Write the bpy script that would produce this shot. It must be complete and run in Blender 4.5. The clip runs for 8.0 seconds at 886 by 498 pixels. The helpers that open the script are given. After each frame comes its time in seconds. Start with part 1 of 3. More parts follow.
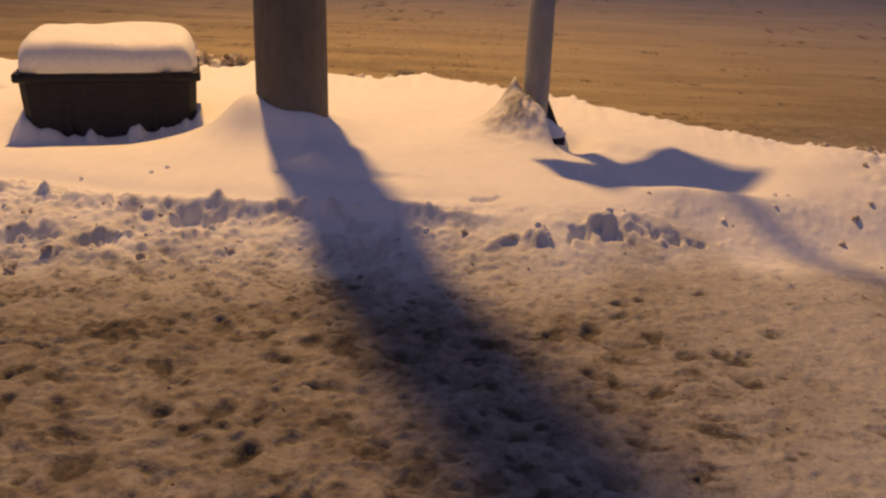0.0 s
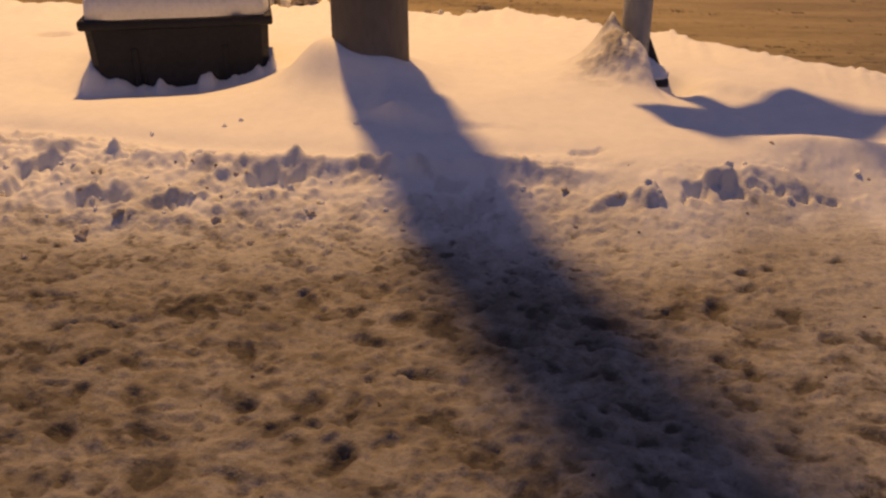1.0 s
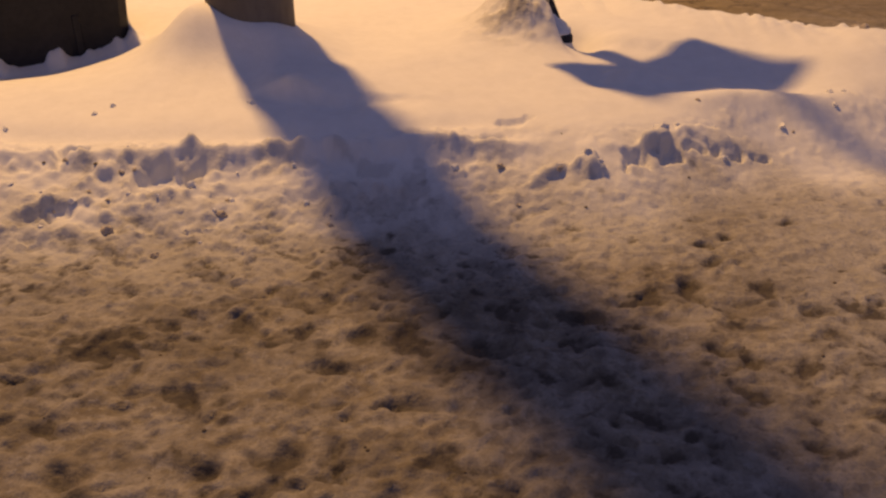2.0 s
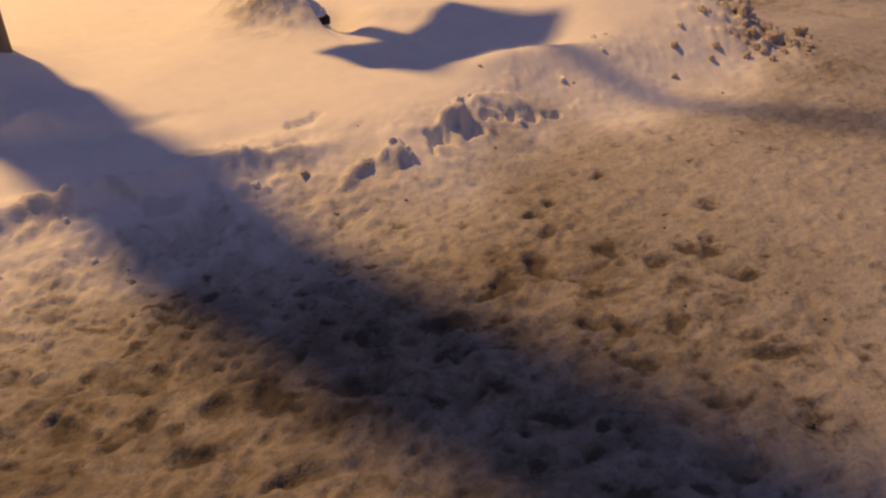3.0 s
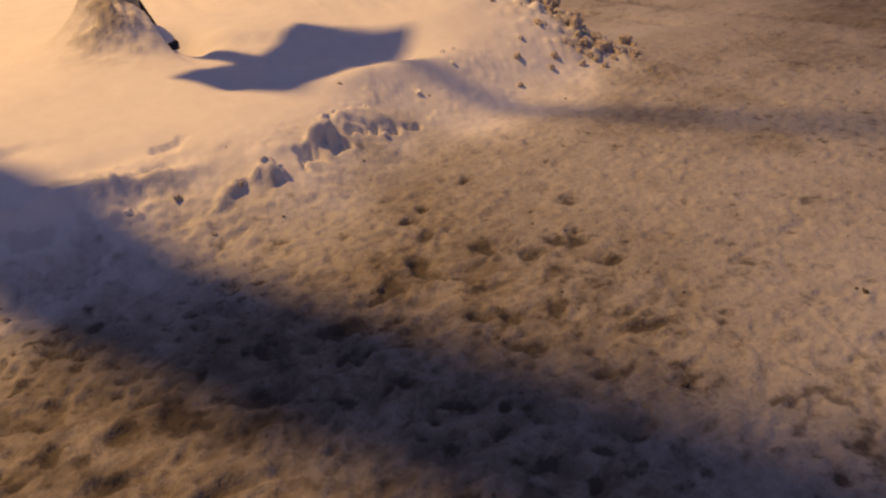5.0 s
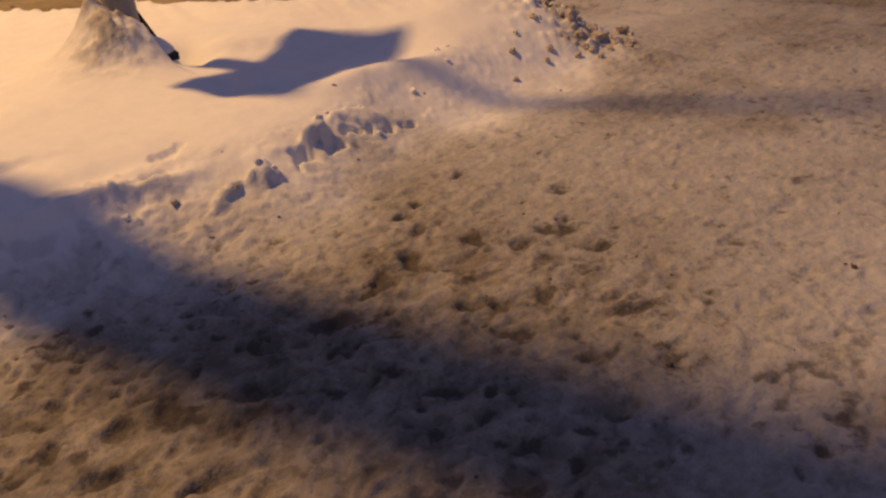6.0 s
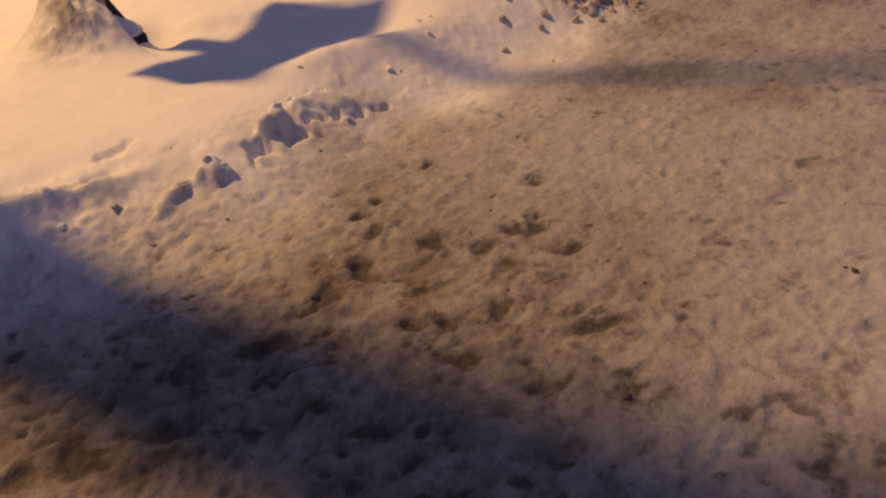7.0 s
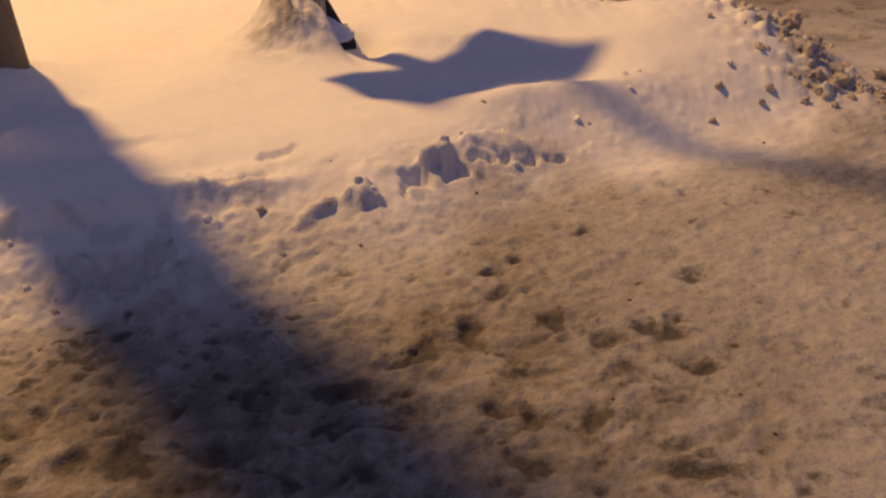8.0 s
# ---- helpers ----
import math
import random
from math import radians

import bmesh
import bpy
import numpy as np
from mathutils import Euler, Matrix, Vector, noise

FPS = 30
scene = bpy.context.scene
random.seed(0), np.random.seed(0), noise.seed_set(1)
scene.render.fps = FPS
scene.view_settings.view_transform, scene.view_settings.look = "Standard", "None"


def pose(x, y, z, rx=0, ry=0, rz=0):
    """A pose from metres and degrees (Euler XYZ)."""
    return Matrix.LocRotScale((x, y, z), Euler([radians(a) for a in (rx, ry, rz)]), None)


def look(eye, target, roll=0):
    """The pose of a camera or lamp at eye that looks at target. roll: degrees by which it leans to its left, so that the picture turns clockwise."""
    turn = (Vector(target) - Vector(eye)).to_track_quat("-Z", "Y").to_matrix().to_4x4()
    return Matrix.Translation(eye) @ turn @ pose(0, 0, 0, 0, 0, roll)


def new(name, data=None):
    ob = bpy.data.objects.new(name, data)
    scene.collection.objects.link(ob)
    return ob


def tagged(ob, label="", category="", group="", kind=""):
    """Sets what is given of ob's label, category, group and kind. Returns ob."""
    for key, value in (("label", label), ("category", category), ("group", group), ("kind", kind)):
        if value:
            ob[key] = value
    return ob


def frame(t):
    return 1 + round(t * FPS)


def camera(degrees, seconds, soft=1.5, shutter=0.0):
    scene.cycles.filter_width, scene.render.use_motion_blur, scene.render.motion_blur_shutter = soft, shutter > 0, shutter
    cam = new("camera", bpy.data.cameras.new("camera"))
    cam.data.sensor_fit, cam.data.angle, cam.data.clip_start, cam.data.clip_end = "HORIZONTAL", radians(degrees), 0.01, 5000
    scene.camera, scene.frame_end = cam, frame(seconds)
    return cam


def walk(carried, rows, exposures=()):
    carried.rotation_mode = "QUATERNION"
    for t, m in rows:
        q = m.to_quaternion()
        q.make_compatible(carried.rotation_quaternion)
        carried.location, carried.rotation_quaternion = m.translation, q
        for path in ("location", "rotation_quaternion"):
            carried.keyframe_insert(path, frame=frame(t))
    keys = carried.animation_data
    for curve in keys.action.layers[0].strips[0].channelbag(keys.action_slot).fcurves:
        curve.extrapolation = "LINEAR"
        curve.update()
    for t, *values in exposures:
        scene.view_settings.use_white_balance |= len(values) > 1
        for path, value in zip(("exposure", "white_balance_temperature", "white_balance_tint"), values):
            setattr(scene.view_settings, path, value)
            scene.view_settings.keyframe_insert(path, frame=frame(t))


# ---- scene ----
cam = camera(54.9, 8.0, soft=2.4)
PATH = [
    (0, (0.215, -0.129, 1.368), (0.076, 1.74, 0.672), 2.1),
    (0.2, (0.213, -0.108, 1.343), (0.082, 1.748, 0.61), 2.2),
    (0.5, (0.161, -0.021, 1.337), (0.007, 1.796, 0.515), 2.3),
    (1, (0.056, 0.207, 1.35), (-0.227, 1.998, 0.509), 0.0),
    (1.2, (0.005, 0.287, 1.356), (-0.28, 2.065, 0.485), -0.5),
    (2.3, (-0.401, 0.661, 1.337), (-0.157, 2.389, 0.359), -1.5),
    (2.5, (-0.437, 0.747, 1.336), (-0.112, 2.443, 0.328), -4.1),
    (2.7, (-0.472, 0.796, 1.341), (-0.008, 2.458, 0.331), -4.0),
    (3, (-0.504, 0.853, 1.351), (0.129, 2.454, 0.333), -2.6),
    (3.5, (-0.604, 0.895, 1.346), (0.298, 2.332, 0.287), -0.8),
    (4, (-0.65, 0.888, 1.347), (0.362, 2.257, 0.297), 0.4),
    (4.5, (-0.672, 0.86, 1.368), (0.32, 2.278, 0.366), -0.0),
    (6, (-0.6, 0.713, 1.351), (0.319, 2.196, 0.373), -4.5),
    (6.5, (-0.553, 0.675, 1.354), (0.365, 2.181, 0.411), -6.3),
    (6.8, (-0.546, 0.674, 1.359), (0.364, 2.176, 0.402), -6.5),
    (7, (-0.185, 0.804, 1.329), (0.591, 2.311, 0.269), -8.2),
    (7.2, (-0.071, 0.785, 1.345), (0.609, 2.359, 0.315), -7.6),
    (7.5, (0.023, 0.802, 1.321), (0.564, 2.46, 0.341), -6.0),
    (8, (0.15, 0.918, 1.316), (0.472, 2.634, 0.34), -3.8),
]
walk(cam, [(t, look(eye, target, roll)) for t, eye, target, roll in PATH])

# ---- light: night sky, one street lamp high above the kerb ----
world = bpy.data.worlds.new("night_sky")
scene.world = world
world.use_nodes = True
world.node_tree.nodes["Background"].inputs["Color"].default_value = (0.55, 0.55, 1.0, 1)
world.node_tree.nodes["Background"].inputs["Strength"].default_value = 0.178
lamp = bpy.data.lights.new("street_lamp_light", "POINT")
lamp.energy, lamp.color, lamp.shadow_soft_size = 3980, (1.0, 0.548, 0.185), 0.25
new("street_lamp_light", lamp).location = (-2.78, 8.08, 8.6)
scene.view_settings.exposure = 0.0


# ---- helpers of this scene ----
def vnoise(x, y, seed=0):
    """Smooth value noise in 0..1 over arrays, one cell a unit."""
    xi, yi = np.floor(x).astype(np.int64), np.floor(y).astype(np.int64)
    fx, fy = x - xi, y - yi
    fx, fy = fx * fx * fx * (fx * (fx * 6 - 15) + 10), fy * fy * fy * (fy * (fy * 6 - 15) + 10)

    def cell(i, j):
        n = (i * 374761393 + j * 668265263 + seed * 974711) & 0xFFFFFFFF
        n = ((n ^ (n >> 13)) * 1274126177) & 0xFFFFFFFF
        return ((n ^ (n >> 16)) & 0xFFFF) / 65535.0
    a = cell(xi, yi) * (1 - fx) + cell(xi + 1, yi) * fx
    b = cell(xi, yi + 1) * (1 - fx) + cell(xi + 1, yi + 1) * fx
    return a * (1 - fy) + b * fy


def fbm(x, y, seed=0, octaves=4):
    total, amp, norm = 0, 1.0, 0.0
    for k in range(octaves):
        c, s = math.cos(0.6 * k), math.sin(0.6 * k)
        total = total + amp * vnoise((x * c - y * s) * 2 ** k, (x * s + y * c) * 2 ** k, seed + 17 * k)
        norm += amp
        amp *= 0.5
    return total / norm


def smooth(a, b, v):
    t = np.clip((v - a) / (b - a), 0, 1)
    return t * t * (3 - 2 * t)


def gauss(x, y, cx, cy, rx, ry=None, turn=0.0):
    ry = ry or rx
    c, s = math.cos(turn), math.sin(turn)
    u, v = (x - cx) * c + (y - cy) * s, -(x - cx) * s + (y - cy) * c
    return np.exp(-(u / rx) ** 2 - (v / ry) ** 2)


def part(name, bm, material, parent=None, label="", smooth_shade=True):
    """Links a bmesh as one mesh object under a thing or a part."""
    me = bpy.data.meshes.new(name)
    bm.normal_update()
    bm.to_mesh(me)
    bm.free()
    me.materials.append(material)
    for p in me.polygons:
        p.use_smooth = smooth_shade
    ob = new(name, me)
    ob.parent = parent
    return tagged(ob, label)


def thing(name, m, label, category, group="", kind=""):
    ob = new(name)
    ob.matrix_basis = m
    return tagged(ob, label, category, group, kind)


def box_bm(sx, sy, sz, bevel=0.0, at=(0, 0, 0), segments=2):
    bm = bmesh.new()
    bmesh.ops.create_cube(bm, size=1)
    bmesh.ops.scale(bm, vec=(sx, sy, sz), verts=bm.verts)
    if bevel:
        bmesh.ops.bevel(bm, geom=list(bm.edges), offset=bevel, segments=segments, profile=0.5, affect="EDGES")
    bmesh.ops.translate(bm, vec=at, verts=bm.verts)
    return bm


def tube_bm(r1, r2, z0, z1, sides=32, rings=1, wobble=0.0):
    bm = bmesh.new()
    loops = []
    for k in range(rings + 1):
        f = k / rings
        r = r1 + (r2 - r1) * f
        loops.append([bm.verts.new(((r + wobble * noise.noise((math.cos(a) * 2, math.sin(a) * 2, f * 9))) * math.cos(a),
                                    (r + wobble * noise.noise((math.cos(a) * 2, math.sin(a) * 2, f * 9 + 3))) * math.sin(a),
                                    z0 + (z1 - z0) * f)) for a in (2 * math.pi * i / sides for i in range(sides))])
    for lo, hi in zip(loops, loops[1:]):
        for i in range(sides):
            bm.faces.new((lo[i], lo[(i + 1) % sides], hi[(i + 1) % sides], hi[i]))
    bm.faces.new(loops[-1])
    bm.faces.new(loops[0][::-1])
    return bm


# ---- materials ----
def nodes_of(name):
    mat = bpy.data.materials.new(name)
    mat.use_nodes = True
    nt = mat.node_tree
    return mat, nt, nt.nodes["Principled BSDF"]


def n_noise(nt, scale, detail=5, rough=0.6, coord="Object", stretch=(1, 1, 1)):
    tc, mp = nt.nodes.new("ShaderNodeTexCoord"), nt.nodes.new("ShaderNodeMapping")
    mp.inputs["Scale"].default_value = stretch
    nz = nt.nodes.new("ShaderNodeTexNoise")
    nz.inputs["Scale"].default_value, nz.inputs["Detail"].default_value, nz.inputs["Roughness"].default_value = scale, detail, rough
    nt.links.new(tc.outputs[coord], mp.inputs["Vector"])
    nt.links.new(mp.outputs["Vector"], nz.inputs["Vector"])
    return nz.outputs["Fac"]


def n_range(nt, value, a, b, lo=0.0, hi=1.0):
    mr = nt.nodes.new("ShaderNodeMapRange")
    mr.inputs["From Min"].default_value, mr.inputs["From Max"].default_value = a, b
    mr.inputs["To Min"].default_value, mr.inputs["To Max"].default_value = lo, hi
    nt.links.new(value, mr.inputs["Value"])
    return mr.outputs["Result"]


def n_mix(nt, fac, a, b, blend="MIX"):
    mx = nt.nodes.new("ShaderNodeMix")
    mx.data_type, mx.blend_type = "RGBA", blend
    for sock, v in ((mx.inputs[0], fac), (mx.inputs[6], a), (mx.inputs[7], b)):
        if isinstance(v, (int, float)):
            sock.default_value = v
        elif isinstance(v, tuple):
            sock.default_value = (*v, 1)
        else:
            nt.links.new(v, sock)
    return mx.outputs[2]


def n_math(nt, op, a, b):
    m = nt.nodes.new("ShaderNodeMath")
    m.operation = op
    for sock, v in zip(m.inputs, (a, b)):
        if isinstance(v, (int, float)):
            sock.default_value = v
        else:
            nt.links.new(v, sock)
    return m.outputs[0]


def n_attr(nt, name):
    at = nt.nodes.new("ShaderNodeAttribute")
    at.attribute_name = name
    return at.outputs["Fac"]


def n_bump(nt, bsdf, height, strength, distance):
    b = nt.nodes.new("ShaderNodeBump")
    b.inputs["Strength"].default_value, b.inputs["Distance"].default_value = strength, distance
    nt.links.new(height, b.inputs["Height"])
    nt.links.new(b.outputs["Normal"], bsdf.inputs["Normal"])


def snow_ground_material():
    """Clean drift, trampled dirty snow and sandy road slush, mixed by the terrain's own attributes; light on the far
    road is painted in.
    """
    mat, nt, bsdf = nodes_of("snow_ground")
    fine, mid, broad = n_noise(nt, 60), n_noise(nt, 14, 6, 0.65), n_noise(nt, 2.2, 4)
    clean = n_mix(nt, n_range(nt, mid, 0.3, 0.75), (0.80, 0.80, 0.80), (0.88, 0.88, 0.88))
    ragged, grit = n_noise(nt, 15, 6, 0.7), n_noise(nt, 42, 3, 0.6)
    packed = n_mix(nt, n_range(nt, broad, 0.35, 0.65), (0.230, 0.208, 0.184), (0.320, 0.298, 0.275))
    packed = n_mix(nt, n_range(nt, n_noise(nt, 5, 8, 0.7), 0.38, 0.66, 0, 0.8), packed, (0.182, 0.151, 0.101))
    packed = n_mix(nt, n_range(nt, ragged, 0.50, 0.68, 0, 0.75), packed, (0.42, 0.385, 0.34))
    packed = n_mix(nt, n_range(nt, ragged, 0.50, 0.34, 0, 0.7), packed, (0.115, 0.094, 0.070))
    packed = n_mix(nt, n_range(nt, grit, 0.54, 0.72, 0, 0.45), packed, (0.50, 0.48, 0.46))
    packed = n_mix(nt, n_range(nt, grit, 0.46, 0.30, 0, 0.45), packed, (0.085, 0.070, 0.052))
    torn = n_math(nt, "ADD", n_attr(nt, "dirt"), n_math(nt, "MULTIPLY", n_math(nt, "SUBTRACT", n_math(nt, "ADD", ragged, grit), 1.0), 1.5))
    dirt = n_range(nt, torn, 0.22, 0.88, 0, 0.86)
    trample = n_attr(nt, "trample")
    col = n_mix(nt, trample, clean, packed)
    col = n_mix(nt, n_math(nt, "MULTIPLY", dirt, n_range(nt, trample, 0.15, 0.75)), col, (0.052, 0.041, 0.032))
    streak = n_noise(nt, 1.1, 7, 0.65, stretch=(0.4, 1.7, 1))
    slush = n_mix(nt, n_range(nt, streak, 0.40, 0.62), (0.162, 0.130, 0.066), (0.315, 0.258, 0.140))
    slush = n_mix(nt, n_range(nt, ragged, 0.40, 0.66, 0, 0.5), slush, (0.37, 0.285, 0.165))
    # paler slush farther off stands in for lamp light along the road
    slush = n_mix(nt, n_attr(nt, "far_light"), slush, (0.62, 0.50, 0.33))
    speck = n_math(nt, "ADD", n_attr(nt, "dirt"), n_math(nt, "MULTIPLY", n_math(nt, "SUBTRACT", ragged, 0.5), 1.6))
    slush = n_mix(nt, n_range(nt, speck, 0.28, 0.6, 0, 0.85), slush, (0.085, 0.064, 0.036))
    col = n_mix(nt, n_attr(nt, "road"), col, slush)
    nt.links.new(n_range(nt, fine, 0.3, 0.7, 0.55, 0.85), bsdf.inputs["Roughness"])
    nt.links.new(col, bsdf.inputs["Base Color"])
    bsdf.inputs["Specular IOR Level"].default_value = 0.25
    relief = n_math(nt, "MULTIPLY", n_math(nt, "ADD", n_math(nt, "ADD", fine, mid), grit), n_range(nt, trample, 0.05, 0.7, 0.22, 1.15))
    n_bump(nt, bsdf, relief, 0.5, 0.009)
    return mat


def plain_material(name, a, b, scale, rough=(0.5, 0.8), metal=0.0, bump=0.2, dist=0.003, stretch=(1, 1, 1), spots=None):
    mat, nt, bsdf = nodes_of(name)
    big, small = n_noise(nt, scale, 5, 0.6, stretch=stretch), n_noise(nt, scale * 9, 4, 0.6, stretch=stretch)
    col = n_mix(nt, n_range(nt, big, 0.3, 0.7), a, b)
    col = n_mix(nt, n_range(nt, small, 0.45, 0.8, 0, 0.4), col, tuple(0.6 * v for v in a))
    if spots:
        col = n_mix(nt, n_range(nt, n_noise(nt, scale * 2.3, 6, 0.7), 0.62, 0.7), col, spots)
    nt.links.new(col, bsdf.inputs["Base Color"])
    nt.links.new(n_range(nt, small, 0.3, 0.7, *rough), bsdf.inputs["Roughness"])
    bsdf.inputs["Metallic"].default_value = metal
    bsdf.inputs["Specular IOR Level"].default_value = 0.3
    n_bump(nt, bsdf, small, bump, dist)
    return mat


M_GROUND = snow_ground_material()
M_SNOW = plain_material("drift_snow", (0.80, 0.80, 0.80), (0.88, 0.88, 0.88), 5, (0.6, 0.85), 0, 0.2, 0.005)
M_CLOD = plain_material("dirty_snow_clod", (0.50, 0.43, 0.35), (0.74, 0.67, 0.58), 6, (0.6, 0.85), 0, 0.6, 0.008, spots=(0.17, 0.14, 0.10))
M_LUMP = plain_material("snow_lump", (0.55, 0.53, 0.50), (0.78, 0.77, 0.76), 6, (0.6, 0.85), 0, 0.6, 0.008)
M_CRUMB = plain_material("sandy_dirt", (0.09, 0.07, 0.05), (0.16, 0.13, 0.09), 9, (0.7, 0.9), 0, 0.3, 0.004)
M_SLUSH = plain_material("grey_slush", (0.20, 0.165, 0.12), (0.34, 0.29, 0.225), 7, (0.6, 0.85), 0, 0.6, 0.008, spots=(0.1, 0.08, 0.05))
M_CONCRETE = plain_material("weathered_concrete", (0.13, 0.115, 0.095), (0.19, 0.17, 0.145), 3, (0.7, 0.9), 0, 0.25, 0.002, stretch=(1, 1, 0.35), spots=(0.09, 0.08, 0.07))
M_STEEL = plain_material("galvanised_steel", (0.30, 0.30, 0.30), (0.40, 0.40, 0.395), 6, (0.45, 0.65), 0.35, 0.15, 0.001, stretch=(1, 1, 0.3), spots=(0.2, 0.17, 0.14))
M_DARK_STEEL = plain_material("dark_steel", (0.035, 0.035, 0.04), (0.06, 0.06, 0.065), 12, (0.45, 0.7), 0.3, 0.2, 0.001)
M_PLASTIC = plain_material("black_plastic", (0.011, 0.012, 0.017), (0.021, 0.022, 0.030), 5, (0.5, 0.7), 0, 0.2, 0.001)
M_PAPER = plain_material("pale_sticker", (0.6, 0.6, 0.58), (0.7, 0.7, 0.68), 8, (0.5, 0.7), 0, 0.05, 0.001)

# ---- terrain: pavement, snow bank and road in one continuous surface ----
FOOT_X, FOOT_Y = (-8, -4, -1.4, -0.6, 0.0, 0.5, 1.3, 1.8, 2.3, 2.8), (2.8, 2.8, 2.90, 3.0, 3.08, 3.2, 3.5, 3.68, 3.78, 3.95)
CREST_X, CREST_Y = (-8, -4, -2.4, -0.2, 0.3, 0.94, 1.5, 2.0, 2.4, 2.9), (6.5, 6.6, 6.75, 6.75, 6.35, 5.78, 5.25, 5.0, 4.85, 4.3)
# trodden holes along the ploughed edge: x, y, turn, depth, length
HOLES = ((-1.55, 3.52, 1.2, 0.055, 0.06), (-1.16, 3.38, 0.3, 0.06, 0.10), (-2.19, 3.30, 1.0, 0.06, 0.10), (-1.85, 3.20, 0.2, 0.045, 0.09), (-1.85, 3.48, 0.8, 0.04, 0.06),
         (-1.54, 3.21, 0.4, 0.04, 0.07), (-2.43, 3.46, 0.1, 0.05, 0.10), (-2.02, 3.47, 0.3, 0.04, 0.07), (0.12, 3.76, 0.5, 0.02, 0.05))
HOLES_FAR = ((0.57, 3.52, 0.5, 0.045, 0.055), (0.71, 3.56, 0.9, 0.040, 0.040), (0.82, 3.63, 0.3, 0.030, 0.030), (0.91, 3.66, 1.2, 0.032, 0.026), (1.02, 3.68, 0.4, 0.030, 0.030),
             (1.12, 3.70, 0.3, 0.026, 0.028), (0.00, 3.60, 0.5, 0.02, 0.05))
# bare dark patches trodden through the snow
PATCHES_A = ((0.80, 3.12), (0.68, 3.05), (1.04, 3.21), (1.72, 3.12), (0.68, 2.92), (0.77, 2.75), (0.56, 2.80), (1.0, 2.63), (1.06, 2.58), (0.90, 2.61), (0.88, 2.48), (1.24, 2.86),
             (0.40, 2.71), (0.54, 2.43), (0.61, 2.38), (0.76, 2.36), (1.06, 2.47), (0.35, 2.58), (0.21, 2.60), (0.52, 2.25), (0.20, 2.31), (0.67, 2.05))
PATCHES_B = ((-0.96, 1.86), (-1.21, 1.81), (-0.67, 1.91), (-1.35, 1.93), (-1.19, 2.16), (-0.90, 2.28), (-1.24, 1.99), (-0.61, 2.04), (-1.07, 2.01), (-0.90, 1.71), (-1.34, 2.35),
             (-1.50, 2.33), (-1.15, 2.49), (-0.44, 1.83), (-0.32, 2.52), (-0.42, 2.52), (-0.13, 2.49), (-0.61, 2.55), (-0.52, 2.38), (-0.32, 2.23), (-0.17, 2.39))


def worley(x, y, seed=0):
    """Distance to the nearest of one random point a cell, and that point's own random number."""
    xi, yi = np.floor(x), np.floor(y)
    best, who = np.full(x.shape, 9.0), np.zeros(x.shape)
    for i in (-1, 0, 1):
        for j in (-1, 0, 1):
            n = ((xi + i).astype(np.int64) * 73856093 ^ (yi + j).astype(np.int64) * 19349663 ^ seed * 83492791) & 0xFFFFFFFF
            n = ((n ^ (n >> 15)) * 2246822519) & 0xFFFFFFFF
            n = ((n ^ (n >> 13)) * 3266489917) & 0xFFFFFFFF
            px, py, pr = (n & 1023) / 1023.0, ((n >> 10) & 1023) / 1023.0, ((n >> 20) & 1023) / 1023.0
            d = np.hypot(xi + i + px - x, yi + j + py - y)
            near = d < best
            best, who = np.where(near, d, best), np.where(near, pr, who)
    return best, who


def crumbs(x, y, per_metre, seed, share):
    """Angular little lumps, 0..1 high, on a share of the cells."""
    wx, wy = x + 0.02 * (vnoise(x * 25, y * 25, seed) - 0.5), y + 0.02 * (vnoise(x * 25, y * 25, seed + 1) - 0.5)
    d, who = worley(wx * per_metre, wy * per_metre, seed)
    return smooth(0.45 + 0.15 * who, 0.12, d) * (who < share) * (0.4 + 0.6 * who / share)


def footprint(wx, wy, cx, cy, turn, depth=0.05, length=0.15, width=0.06):
    """A trodden hole with steep sides and a small raised rim."""
    g = smooth(0.30, 0.72, gauss(wx, wy, cx, cy, length * 1.5, width * 1.6, turn))
    return -depth * g * 1.25 + depth * 0.22 * gauss(wx, wy, cx, cy, length * 2.0, width * 2.4, turn)


def step_line(x):
    return 3.64 + 0.07 * np.sin(x * 1.1 + 0.4) + 0.08 * (fbm(x * 4.1, x * 0 + 3, 5, 4) - 0.5)


